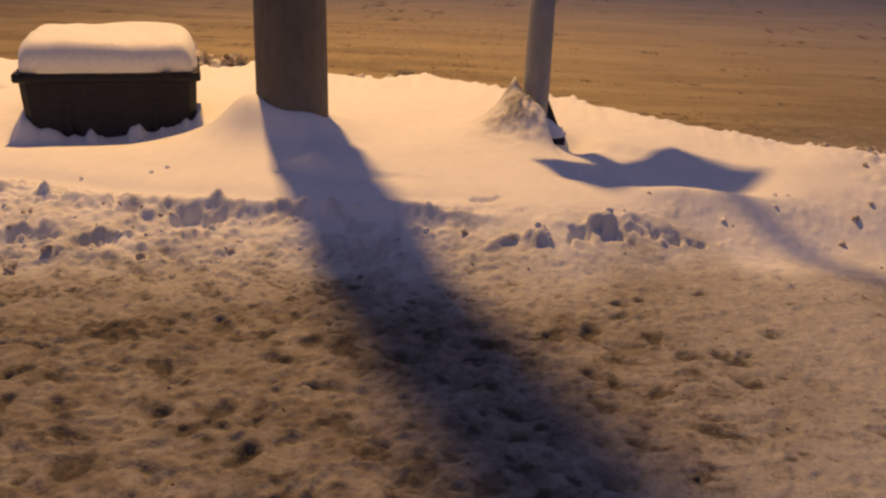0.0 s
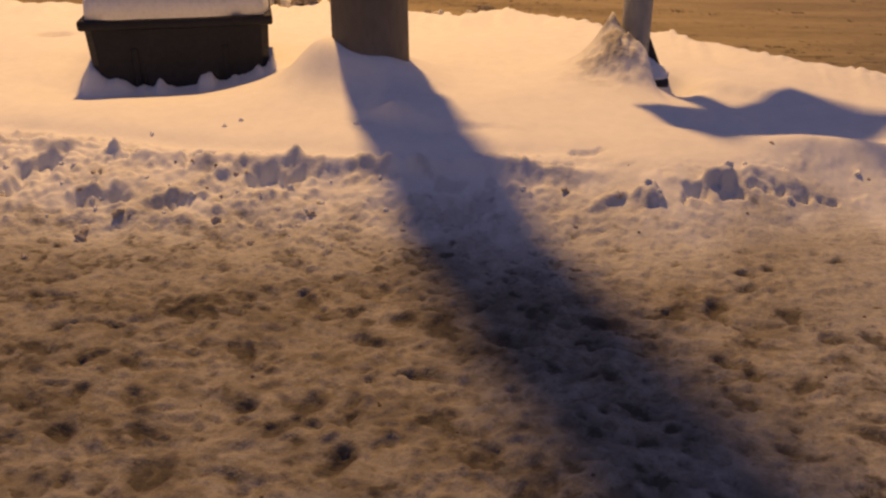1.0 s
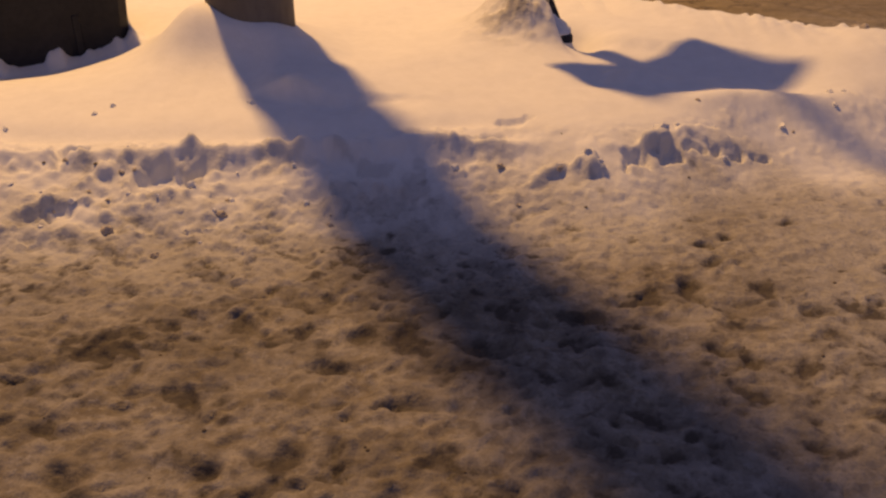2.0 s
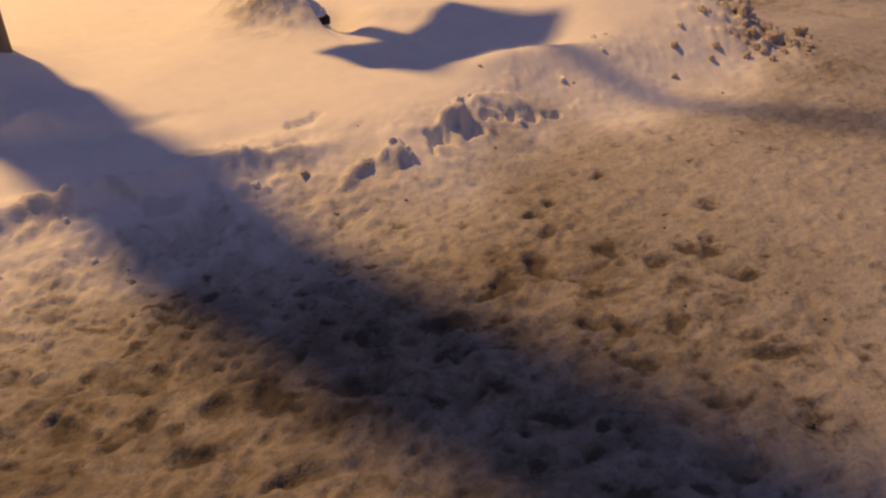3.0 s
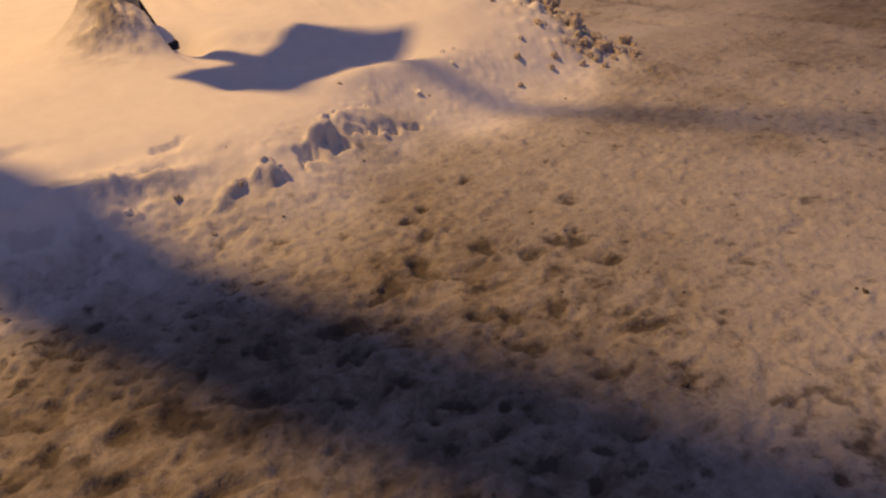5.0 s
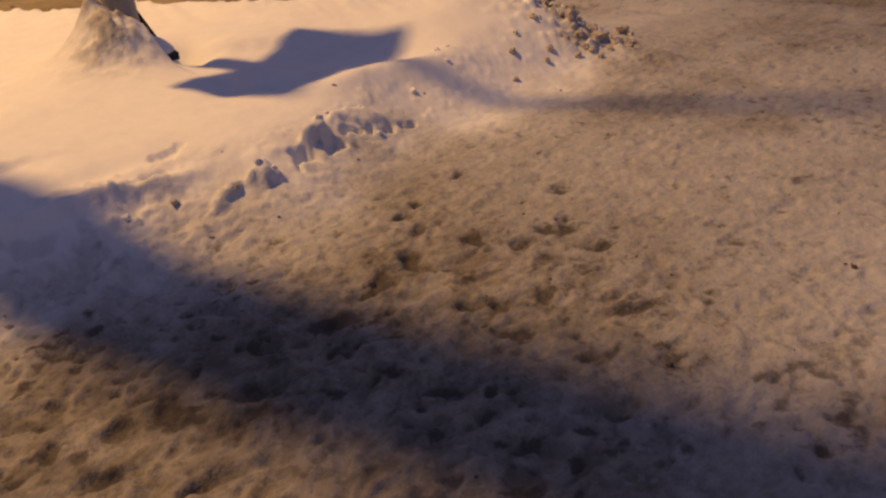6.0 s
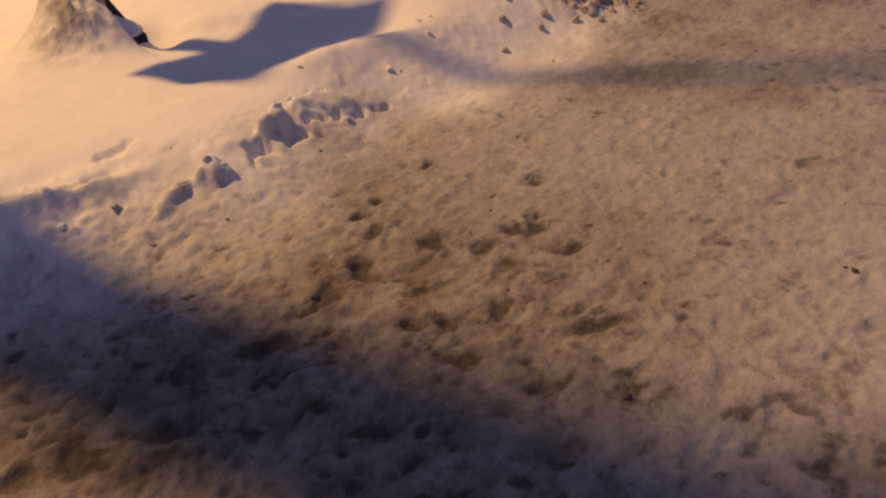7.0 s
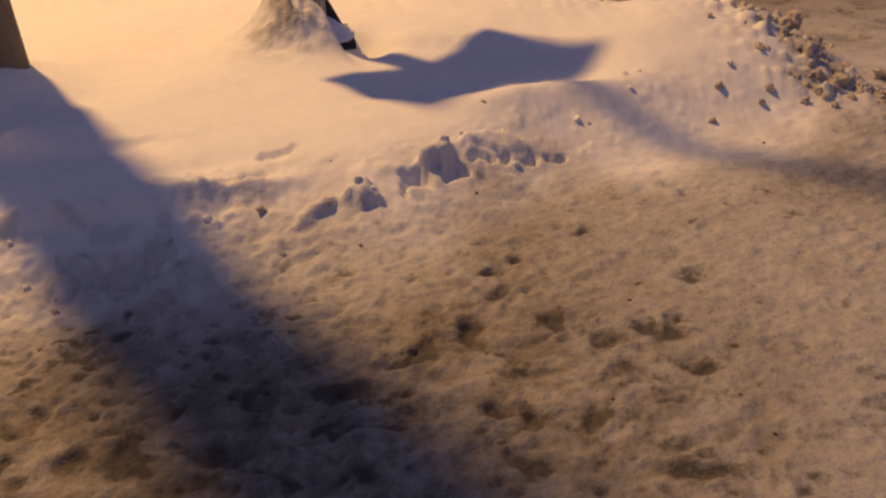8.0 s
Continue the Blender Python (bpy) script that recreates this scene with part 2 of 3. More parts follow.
def terrain(x, y):
    foot = np.interp(x, FOOT_X, FOOT_Y) + 0.22 * (fbm(x * 1.7, y * 1.2, 31, 3) - 0.5)
    crest = np.interp(x, CREST_X, CREST_Y) + 0.34 * (fbm(x * 2.2, x * 0 + 9, 41, 4) - 0.5) + 0.06 * (fbm(x * 9, x * 0 + 2, 42, 3) - 0.5)
    end = 1 - smooth(2.15, 2.85, x + 0.35 * (fbm(y * 4, x * 3, 8, 3) - 0.5))
    d = y - foot
    rise = 0.18 * smooth(0.03, 0.60, d) + 0.07 * smooth(0.45, 1.6, d)
    back = 1 - smooth(-0.10, 0.24, y - crest)
    lip = (0.045 + 0.05 * (fbm(x * 5, x * 0 + 7, 43, 3) - 0.5)) * gauss(y - crest, y * 0, -0.20, 0, 0.2)
    bank = (rise + lip) * back * end
    on_bank = smooth(0.05, 0.75, d) * back * end
    lumps = fbm(x * 9, y * 9, 51, 4)
    # drift forms on the bank
    z = bank + on_bank * (0.06 * (fbm(x * 1.3, y * 1.3, 3, 3) - 0.5) + 0.007 * (fbm(x * 6, y * 6, 4, 3) - 0.5))
    z += 0.03 * on_bank * smooth(0.35, 0.0, crest - y) * (crumbs(x, y, 11, 44, 0.5) + lumps - 0.5)
    # drift against the thick pole
    z += 0.20 * gauss(x, y, -1.12, 4.66, 0.36, 0.34) + 0.06 * gauss(x, y, -1.30, 4.55, 0.13, 0.16) + 0.03 * gauss(x, y, -0.80, 4.48, 0.16, 0.14) + 0.05 * gauss(x, y, -1.22, 4.46, 0.15, 0.12)
    ledge = y - 4.05 + 0.10 * (x + 0.75) - 0.10 * (fbm(x * 6, x * 0, 14, 3) - 0.5)
    z += 0.045 * gauss(x, y, -0.97, 4.44, 0.18, 0.10)
    z += 0.095 * gauss(x, y, -0.70, 4.14, 0.30, 0.26) * (smooth(-0.025, 0.025, ledge) - 0.35) * smooth(-1.0, -0.86, x)
    z += 0.035 * gauss(x, y, -0.78, 4.07, 0.06, 0.045) - 0.03 * gauss(x, y, -0.60, 4.02, 0.10, 0.07)
    # snow heaped on the foot of the sign post
    r = np.hypot(x - 0.225, (y - 4.955) * 1.0)
    cut = 1 - smooth(0.10, 0.17, (x - 0.26) + 0.25 * (y - 4.97) + 0.04 * (lumps - 0.5))
    rough = fbm(x * 14 + y * 6, y * 20, 77, 4) - 0.5
    crust = 0.08 * rough + 0.022 * crumbs(x, y, 17, 78, 0.6) + 0.012 * crumbs(x, y, 34, 79, 0.6)
    z += (0.33 * np.exp(-(r / 0.145) ** 1.05) + 0.115 * gauss(x, y, 0.35, 4.80, 0.17, 0.11) + crust * gauss(x, y, 0.27, 4.80, 0.22, 0.14)) * (0.05 + 0.95 * cut)
    z -= 0.105 * gauss(x, y, 0.585, 4.92, 0.115, 0.14)
    # hollow beside it and its rim
    z += -0.03 * gauss(x, y, 1.0, 4.42, 0.42, 0.26) + 0.05 * gauss(x, y, 0.74, 4.27, 0.12, 0.07) - 0.03 * gauss(x, y, 0.55, 4.22, 0.09)
    z += 0.05 * gauss(x, y, 1.2, 4.0, 0.45, 0.09, 0.1) + 0.10 * gauss(x, y, 2.0, 4.5, 0.36, 0.30) * back - 0.05 * gauss(x, y, 1.42, 4.33, 0.16, 0.20)
    across, along = (x - 0.52) * -0.35 + (y - 4.98) * -0.937, (x - 0.52) * 0.937 - (y - 4.98) * 0.35
    z -= 0.035 * smooth(-0.03, 0.11, across + 0.04 * (lumps - 0.5)) * smooth(0.62, 0.20, across) * smooth(-0.05, 0.18, along) * smooth(1.25, 0.75, along)
    # room in front of the grit box
    z -= 0.10 * gauss(x, y, -2.2, 4.55, 0.75, 0.40, 0.33) + 0.02 * gauss(x, y, -2.7, 4.3, 0.3)
    # snow blown against the grit box, and a hole beside it
    side, inward = (x + 2.10) * 0.934 + (y - 4.625) * 0.358, -(x + 2.10) * 0.358 + (y - 4.625) * 0.934
    teeth = 0.22 + 0.75 * smooth(0.35, 0.75, fbm(side * 8, side * 0 + 4, 19, 3)) + 0.3 * smooth(-0.38, -0.5, side)
    z += 0.085 * teeth * smooth(-0.13, 0.02, inward) * smooth(0.30, 0.12, inward) * smooth(0.56, 0.48, np.abs(side))
    z += 0.04 * smooth(-0.70, -0.50, side) * smooth(-0.42, -0.46, side) * smooth(-0.1, 0.1, inward) * smooth(0.8, 0.5, inward)
    z -= 0.12 * smooth(0.3, 0.7, gauss(x, y, -3.42, 5.48, 0.13, 0.10))
    # ploughed step and trodden edge
    front = smooth(0.30, -0.10, x)
    z += front * on_bank * 0.025 * (smooth(-0.04, 0.04, y - step_line(x)) - 1)
    ridge = y - step_line(x) + 0.09
    z += front * smooth(-4.6, -4.0, x) * (0.046 * gauss(ridge, ridge * 0, 0, 0, 0.040) * (0.55 + 0.9 * fbm(x * 3, x * 0 + 6, 45, 3)) - 0.022 * gauss(ridge, ridge * 0, 0.17, 0, 0.08))
    below = smooth(0.10, 0.02, y - step_line(x)) * front + (1 - front) * smooth(0.62, 0.45, d)
    edge = smooth(0.02, 0.22, d) * below * end * back * (0.8 - 0.5 * smooth(-0.3, 0.2, x))
    z += edge * (0.020 * (lumps - 0.5) * 2 + 0.034 * crumbs(x, y, 9, 52, 0.42) * smooth(0.40, 0.60, fbm(x * 3, y * 3, 53, 3)) + 0.020 * crumbs(x, y, 20, 54, 0.45) + 0.009 * crumbs(x, y, 38, 58, 0.5))
    wx = x + 0.05 * (vnoise(x * 16, y * 16, 15) - 0.5) + 0.02 * (vnoise(x * 45, y * 45, 17) - 0.5)
    wy = y + 0.05 * (vnoise(x * 16, y * 16, 16) - 0.5) + 0.02 * (vnoise(x * 45, y * 45, 18) - 0.5)
    for cx, cy, turn, dep, size in HOLES + HOLES_FAR:
        z += footprint(wx, wy, cx, cy, turn, dep * 0.85, size, size * 0.5)
    # broken chunk on the edge and a pointed lump beside it
    z += 0.06 * smooth(0.25, 0.9, gauss(wx, wy, 0.65, 3.60, 0.12, 0.05, 0.8)) + 0.018 * smooth(0.3, 0.9, gauss(wx, wy, 0.90, 3.72, 0.20, 0.03, 0.15)) + 0.05 * smooth(0.2, 0.9, gauss(wx, wy, 0.36, 3.47, 0.075, 0.045, 0.3)) + 0.025 * smooth(0.2, 0.9, gauss(wx, wy, 0.22, 3.45, 0.12, 0.025, 0.6))
    rs = np.random.RandomState(4)
    for k in range(10):
        cx = -4.3 + 1.9 * rs.rand()
        z += footprint(wx, wy, cx, 3.15 + 0.4 * rs.rand(), rs.rand() * 3.1, 0.04 + 0.03 * rs.rand(), 0.07, 0.045)
    # ploughed heap at the end of the bank
    heap = gauss(x, y, 2.42, 4.25, 0.26, 0.55, 0.15)
    z += heap * (0.055 + 0.06 * crumbs(x, y, 11, 55, 0.7) + 0.03 * crumbs(x, y, 22, 56, 0.6))
    road = np.clip(smooth(-0.02, 0.22, y - crest + 0.1 * (lumps - 0.5)) + smooth(2.8, 4.6, x + 0.35 * (y - 3.5) + 0.5 * (fbm(x, y, 12, 4) - 0.5)) * smooth(3.2, 4.6, y + 0.25 * x), 0, 1)
    road = road * smooth(3.3, 4.3, y + 0.18 * x) * (1 - 0.85 * smooth(1.7, 2.7, x) * smooth(8.0, 5.2, y))
    soiled = d + 0.32 * smooth(0.9, 1.6, x)
    clean = (0.45 * smooth(-0.45, 0.35, soiled + 0.5 * (fbm(x * 2.5, y * 2.5, 63, 4) - 0.5)) + 0.55 * smooth(0.0, 0.55, soiled + 0.45 * (fbm(x * 5, y * 5, 61, 5) - 0.5))) * np.maximum(end, 0.75 * smooth(3.6, 2.3, x)) * back
    clean = np.maximum(clean, (0.25 * smooth(0.2, 1.8, x) + 0.16 * smooth(0.2, 1.2, x) * smooth(2.3, 1.5, y)) * smooth(4.6, 3.6, x) * back * smooth(-1.5, 0.8, y + 1.5 * (fbm(x, y, 64, 4) - 0.5)) * (0.6 + 0.8 * smooth(0.35, 0.6, fbm(x * 1.7, y * 1.7, 65, 4))))
    clean = np.maximum(clean, 0.62 * smooth(2.1, 2.6, x + 0.3 * (lumps - 0.5)) * smooth(3.7, 4.4, y) * smooth(6.6, 4.6, y + 0.35 * (x - 2.5)) * smooth(5.5, 3.4, x) * (0.7 + 0.7 * (fbm(x * 2.4, y * 4.0, 66, 4) - 0.3)))
    trample = np.clip(1 - clean + 0.45 * heap * smooth(0.48, 0.58, lumps) + 0.22 * edge * smooth(0.5, 0.6, fbm(x * 11, y * 11, 62, 3)) + gauss(x, y, 0.24, 4.84, 0.20, 0.20) * (0.28 + 0.5 * smooth(0.42, 0.62, rough + 0.5)), 0, 1)
    # trodden relief of the pavement
    flat = np.clip(1 - on_bank, 0, 1)
    wx, wy = x + 0.06 * (vnoise(x * 9, y * 9, 33) - 0.5), y + 0.06 * (vnoise(x * 9, y * 9, 34) - 0.5)
    big = fbm(x * 3.4, y * 3.4, 21, 3)
    mid = fbm(wx * 9, wy * 13, 22, 4)
    fine = fbm(wx * 30, wy * 36, 23, 3)
    patch = fbm(x * 1.5 + 5, y * 1.5, 71, 3)
    bare = 0 * x
    prs = np.random.RandomState(9)
    for cx, cy in PATCHES_A + PATCHES_B:
        rx = (0.034 if cx > 0 else 0.046) + 0.026 * prs.rand()
        bare = np.maximum(bare, gauss(wx, wy, cx, cy, rx, rx * (0.45 + 0.3 * prs.rand()), 0.9 * prs.randn()))
    bare = np.maximum(bare, 1.3 * gauss(wx, wy, 0.90, 2.13, 0.085, 0.020, -0.15))
    pits = np.clip(smooth(0.57, 0.68, mid) * (0.35 + 0.65 * smooth(0.45, 0.6, patch)) + smooth(0.35, 0.75, bare + 0.5 * (fine - 0.5)), 0, 1)
    near, own = worley(wx * 5.5 + 0.9 * (mid - 0.5) + 0.7 * (fine - 0.5), wy * 8.0 + 1.1 * (fbm(x * 14, y * 14, 27, 3) - 0.5), 101)
    dent = smooth(0.48, 0.14, near) * (own < 0.42)
    rim = gauss(near, near * 0, 0.56, 0, 0.09) * (own < 0.42)
    small, mine = worley(wx * 14, wy * 19, 103)
    nick = smooth(0.45, 0.12, small) * (mine < 0.30)
    west = 1 - 0.6 * smooth(0.1, 1.5, x)
    soil = smooth(0.50, 0.64, fbm(wx * 3.6, wy * 6.0, 105, 5)) * smooth(0.38, 0.62, fbm(wx * 17, wy * 24, 106, 3)) * smooth(3.1, 2.5, y)
    chips = smooth(0.58, 0.68, fine) * smooth(0.42, 0.60, fbm(x * 5, y * 5, 25, 3))
    relief = 0.020 * (big - 0.5) - 0.008 * pits + 0.030 * (mid - 0.5) + 0.027 * (fine - 0.5) - 0.006 * chips + 0.011 * crumbs(x, y * 1.4, 15, 57, 0.28) - 0.0115 * dent + 0.003 * rim - 0.006 * nick - 0.004 * soil - 0.010 * smooth(0.3, 0.8, bare)
    calm = 0.75 * smooth(1.3, 2.0, x) * smooth(3.55, 4.0, y) * smooth(3.2, 2.4, x)
    z += flat * relief * (1 - 0.35 * road) * (1 - calm) * (1 - 0.5 * smooth(0.2, 1.2, x)) * (1 - 0.55 * smooth(-0.25, 0.15, d) * smooth(-0.2, 0.3, x))
    rut = fbm(x * 0.5 + 0.12 * y, y * 4.5 + 0.4 * x, 91, 3)
    z += road * 0.018 * (rut - 0.5)
    z -= 0.03 * road
    dirt = np.clip(0.85 * bare + 0.50 * dent * (0.3 + own * 1.6) * west + 0.55 * soil * (0.25 + 0.75 * west) + 0.45 * nick * (0.5 + 0.5 * west) + 0.36 * west * smooth(0.47, 0.72, mid) * (0.5 + 0.5 * smooth(0.42, 0.6, patch)) + 0.25 * chips + 0.12 * smooth(0.45, 0.7, patch), 0, 1)
    chip, chance = worley(x * 4.5 + 1.6 * (mid - 0.5), y * 7.0 + 1.6 * (fine - 0.5), 107)
    gravel = smooth(0.34, 0.10, chip) * (chance < 0.13) * smooth(0.40, 0.58, rut + 0.25 * (patch - 0.5))
    z += road * (0.014 * gravel * (chance - 0.1) * 10 + 0.012 * (fbm(x * 2.2, y * 5.0, 108, 4) - 0.5))
    dirt = dirt * (1 - 0.55 * road) + road * 0.7 * gravel + road * (0.75 * smooth(0.46, 0.62, rut) * smooth(0.42, 0.55, mid) * smooth(2.6, 0.2, y - crest) + 0.22 * smooth(0.52, 0.62, rut) * smooth(0.45, 0.6, mid))
    track = ((x - 2.7) - (5.5 - y) * 0.52) * 0.88 + 0.06 * (fbm(y * 2, x, 97, 3) - 0.5)
    worn = (gauss(track, track * 0, 0.0, 0, 0.055) + 0.7 * gauss(track, track * 0, 0.42, 0, 0.07)) * smooth(2.5, 3.2, x + 0.2 * y - 1.0) * smooth(0.35, 0.6, fbm(x * 2, y * 2, 98, 3) + 0.1)
    z -= 0.018 * worn
    dirt = np.clip(dirt + 0.25 * worn, 0, 1)
    # painted light: road colour brightens with distance to offset the lamp's falloff
    far_light = 1.25 * smooth(5.8, 22.0, y + 0.45 * x + 1.2 * (fbm(x * 0.3, y * 0.9, 95, 3) - 0.5)) * (0.75 + 0.5 * (fbm(x * 0.5, y * 2, 96, 3) - 0.5))
    return z, trample, dirt, road, far_light, np.where(end * back * (d > 0.15) > 0.3, 1, np.where((road > 0.12) & (y > 4.2), 2, 0))


def axis(points):
    """Coordinates from (start, step) stretches to the last start."""
    out = []
    for (a, s), (b, _) in zip(points, points[1:]):
        n = max(1, round((b - a) / s))
        out += [a + (b - a) * i / n for i in range(n)]
    return np.array(out + [points[-1][0]])


def terrain_mesh(name, gx, gy, z, masks, keep, label, category):
    nx, ny = len(gx), len(gy)
    quads = np.argwhere(keep)
    i, j = quads[:, 0], quads[:, 1]
    corner = np.stack([i * ny + j, (i + 1) * ny + j, (i + 1) * ny + j + 1, i * ny + j + 1], 1)
    used, faces = np.unique(corner, return_inverse=True)
    faces = faces.reshape(-1, 4)
    vx, vy = gx[used // ny], gy[used % ny]
    me = bpy.data.meshes.new(name)
    me.vertices.add(len(used))
    me.vertices.foreach_set("co", np.stack([vx, vy, z.ravel()[used]], 1).astype(np.float32).ravel())
    me.loops.add(faces.size)
    me.loops.foreach_set("vertex_index", faces.astype(np.int32).ravel())
    me.polygons.add(len(faces))
    me.polygons.foreach_set("loop_start", np.arange(0, faces.size, 4, dtype=np.int32))
    me.polygons.foreach_set("use_smooth", np.ones(len(faces), dtype=bool))
    me.update(calc_edges=True)
    for key, values in masks.items():
        at = me.attributes.new(key, "FLOAT", "POINT")
        at.data.foreach_set("value", values.ravel()[used].astype(np.float32))
    me.materials.append(M_GROUND)
    return tagged(new(name, me), label, category, "", "structure")


GX = axis([(-400, 80), (-80, 10), (-20, 2), (-8, 0.12), (-4.5, 0.035), (-2.6, 0.0095), (2.0, 0.0145), (3.0, 0.02), (3.6, 0.05), (8, 0.5), (20, 10), (80, 80), (400, 1)])
GY = axis([(-400, 80), (-80, 10), (-20, 2), (-4, 0.06), (0.2, 0.03), (1.2, 0.0095), (3.9, 0.013), (5.2, 0.035), (8, 0.10), (14, 0.4), (30, 5), (80, 80), (400, 1)])
XX, YY = np.meshgrid(GX, GY, indexing="ij")
ZZ, TRAMPLE, DIRT, ROAD, FAR_LIGHT, ZONE = terrain(XX, YY)
MASKS = {"trample": TRAMPLE, "dirt": DIRT, "road": ROAD, "far_light": FAR_LIGHT}
QUAD_ZONE = ZONE[:-1, :-1]
terrain_mesh("pavement", GX, GY, ZZ, MASKS, QUAD_ZONE == 0, "trampled dirty snow packed over a pavement", "pavement")
terrain_mesh("snow_bank", GX, GY, ZZ, MASKS, QUAD_ZONE == 1, "smooth white snow bank with trodden edge beside road", "snow bank")
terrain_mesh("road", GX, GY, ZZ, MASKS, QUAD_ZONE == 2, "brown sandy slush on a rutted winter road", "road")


def height(x, y):
    """Height of the terrain, between its grid points."""
    i, j = int(np.searchsorted(GX, x)) - 1, int(np.searchsorted(GY, y)) - 1
    u, v = (x - GX[i]) / (GX[i + 1] - GX[i]), (y - GY[j]) / (GY[j + 1] - GY[j])
    return float((ZZ[i, j] * (1 - u) + ZZ[i + 1, j] * u) * (1 - v) + (ZZ[i, j + 1] * (1 - u) + ZZ[i + 1, j + 1] * u) * v)


# ---- thick concrete pole ----
pole = thing("utility_pole", pose(-1.035, 4.65, 0), "thick grey concrete pole standing in snow", "pole")
part("shaft", tube_bm(0.207, 0.15, -0.2, 9.0, 40, 24, 0.002), M_CONCRETE, pole)
part("band", tube_bm(0.2085, 0.2085, 1.35, 1.39, 40), M_DARK_STEEL, pole, "dark steel band")

bm = bmesh.new()
sheet = [[bm.verts.new(((0.2045 - 0.0062 * z) * math.cos(radians(a)), (0.2045 - 0.0062 * z) * math.sin(radians(a)), z)) for a in range(-56, -30, 3)]
         for z in (0.87, 0.90, 0.93, 0.96, 0.99)]
for lo, hi in zip(sheet, sheet[1:]):
    for i in range(len(lo) - 1):
        if (i, lo[0].co.z < 0.9) not in ((0, True), (1, True), (7, True)):
            bm.faces.new((lo[i], lo[i + 1], hi[i + 1], hi[i]))
bmesh.ops.solidify(bm, geom=list(bm.faces), thickness=-0.003)
part("torn_notice", bm, M_DARK_STEEL, pole, "dark torn remnant of a notice", False)

# ---- thin steel sign post ----
post = thing("sign_post", pose(0.355, 4.985, 0), "grey steel sign post with bolted foot in snow", "sign post")
part("sleeve", tube_bm(0.08, 0.073, 0.14, 1.22, 24, 4), M_STEEL, post)
part("pole", tube_bm(0.040, 0.034, 1.2205, 6.2, 24, 8), M_STEEL, post)
plate = part("base_plate", box_bm(0.37, 0.34, 0.04, 0.006, (0, 0, 0.24)), M_DARK_STEEL, post, "dark steel base plate", False)
for a in (0, 90, 180, 270):
    bm = bmesh.new()
    tri = [(0.07, 0.47), (0.165, 0.261), (0.07, 0.261)]
    sides = [[bm.verts.new((u, s * 0.006, v)) for u, v in tri] for s in (-1, 1)]
    bm.faces.new(sides[0])
    bm.faces.new(sides[1][::-1])
    for i in range(3):
        bm.faces.new((sides[0][i], sides[1][i], sides[1][(i + 1) % 3], sides[0][(i + 1) % 3]))
    bmesh.ops.recalc_face_normals(bm, faces=bm.faces)
    bmesh.ops.rotate(bm, cent=(0, 0, 0), matrix=Matrix.Rotation(radians(a), 3, "Z"), verts=bm.verts)
    part("gusset", bm, M_DARK_STEEL, post, "dark steel gusset", False)
    c, s = math.cos(radians(a + 45)), math.sin(radians(a + 45))
    bm = tube_bm(0.014, 0.014, 0.256, 0.282, 6)
    bmesh.ops.translate(bm, vec=(0.17 * c, 0.15 * s, 0), verts=bm.verts)
    part("bolt", bm, M_DARK_STEEL, plate, "", False)
SIGN_TURN = radians(30)
bm = box_bm(0.86, 0.012, 0.78, 0.004, (0.02, -0.058, 1.46))
bmesh.ops.rotate(bm, cent=(0, 0, 0), matrix=Matrix.Rotation(SIGN_TURN, 3, "Z"), verts=bm.verts)
sign = part("sign_panel", bm, M_STEEL, post, "plain rectangular steel sign panel", False)
for z in (1.30, 1.70):
    part("clamp", tube_bm(0.050, 0.050, z - 0.02, z + 0.02, 24), M_DARK_STEEL, sign, "dark steel clamp")

# ---- crusted snow lying on the post's foot ----
def crusted_heap():
    """Soft wedge that rises to the post and breaks off over the plate's edge."""
    bm = bmesh.new()
    bmesh.ops.create_icosphere(bm, subdivisions=5, radius=1)
    for v in bm.verts:
        n = v.co.normalized()
        f = 1 + 0.12 * noise.noise(n * 1.6 + Vector((3, 1, 5))) + 0.07 * noise.noise(n * 4.2) + 0.025 * noise.noise(n * 11)
        u = Vector((math.copysign(abs(n.x) ** 0.8, n.x), math.copysign(abs(n.y) ** 0.8, n.y), max(n.z, -0.02)))
        v.co = Vector((u.x * 0.105, u.y * 0.125, u.z * (0.085 - 0.055 * u.x))) * f
    return bm


heap = part("snow_heap", crusted_heap(), M_SNOW)
heap.matrix_basis = pose(0.435, 4.92, 0.262, 0, 0, -12)
tagged(heap, "soft wedge of snow lying on the steel foot", "snow heap")

# ---- black grit box with a cushion of snow ----
BOX = pose(-2.10, 4.625, 0.04, 0, 0, 21.0)
grit = thing("grit_box", BOX, "black plastic grit box half sunk in snow", "grit box")
W, D, H = 0.97, 0.70, 0.45


def grit_body():
    bm = bmesh.new()
    rows = [(0.0, 0.06), (0.07, 0.02), (0.09, 0.0), (0.30, 0.012), (H, 0.02)]
    loops = []
    for z, grow in rows:
        w, d = W / 2 - 0.02 + grow, D / 2 - 0.02 + grow
        c = 0.04
        ring = [(-w + c, -d), (w - c, -d), (w, -d + c), (w, d - c), (w - c, d), (-w + c, d), (-w, d - c), (-w, -d + c)]
        loops.append([bm.verts.new((x, y + D / 2, z)) for x, y in ring])
    for lo, hi in zip(loops, loops[1:]):
        for i in range(8):
            bm.faces.new((lo[i], lo[(i + 1) % 8], hi[(i + 1) % 8], hi[i]))
    bm.faces.new(loops[-1])
    bm.faces.new(loops[0][::-1])
    return bm


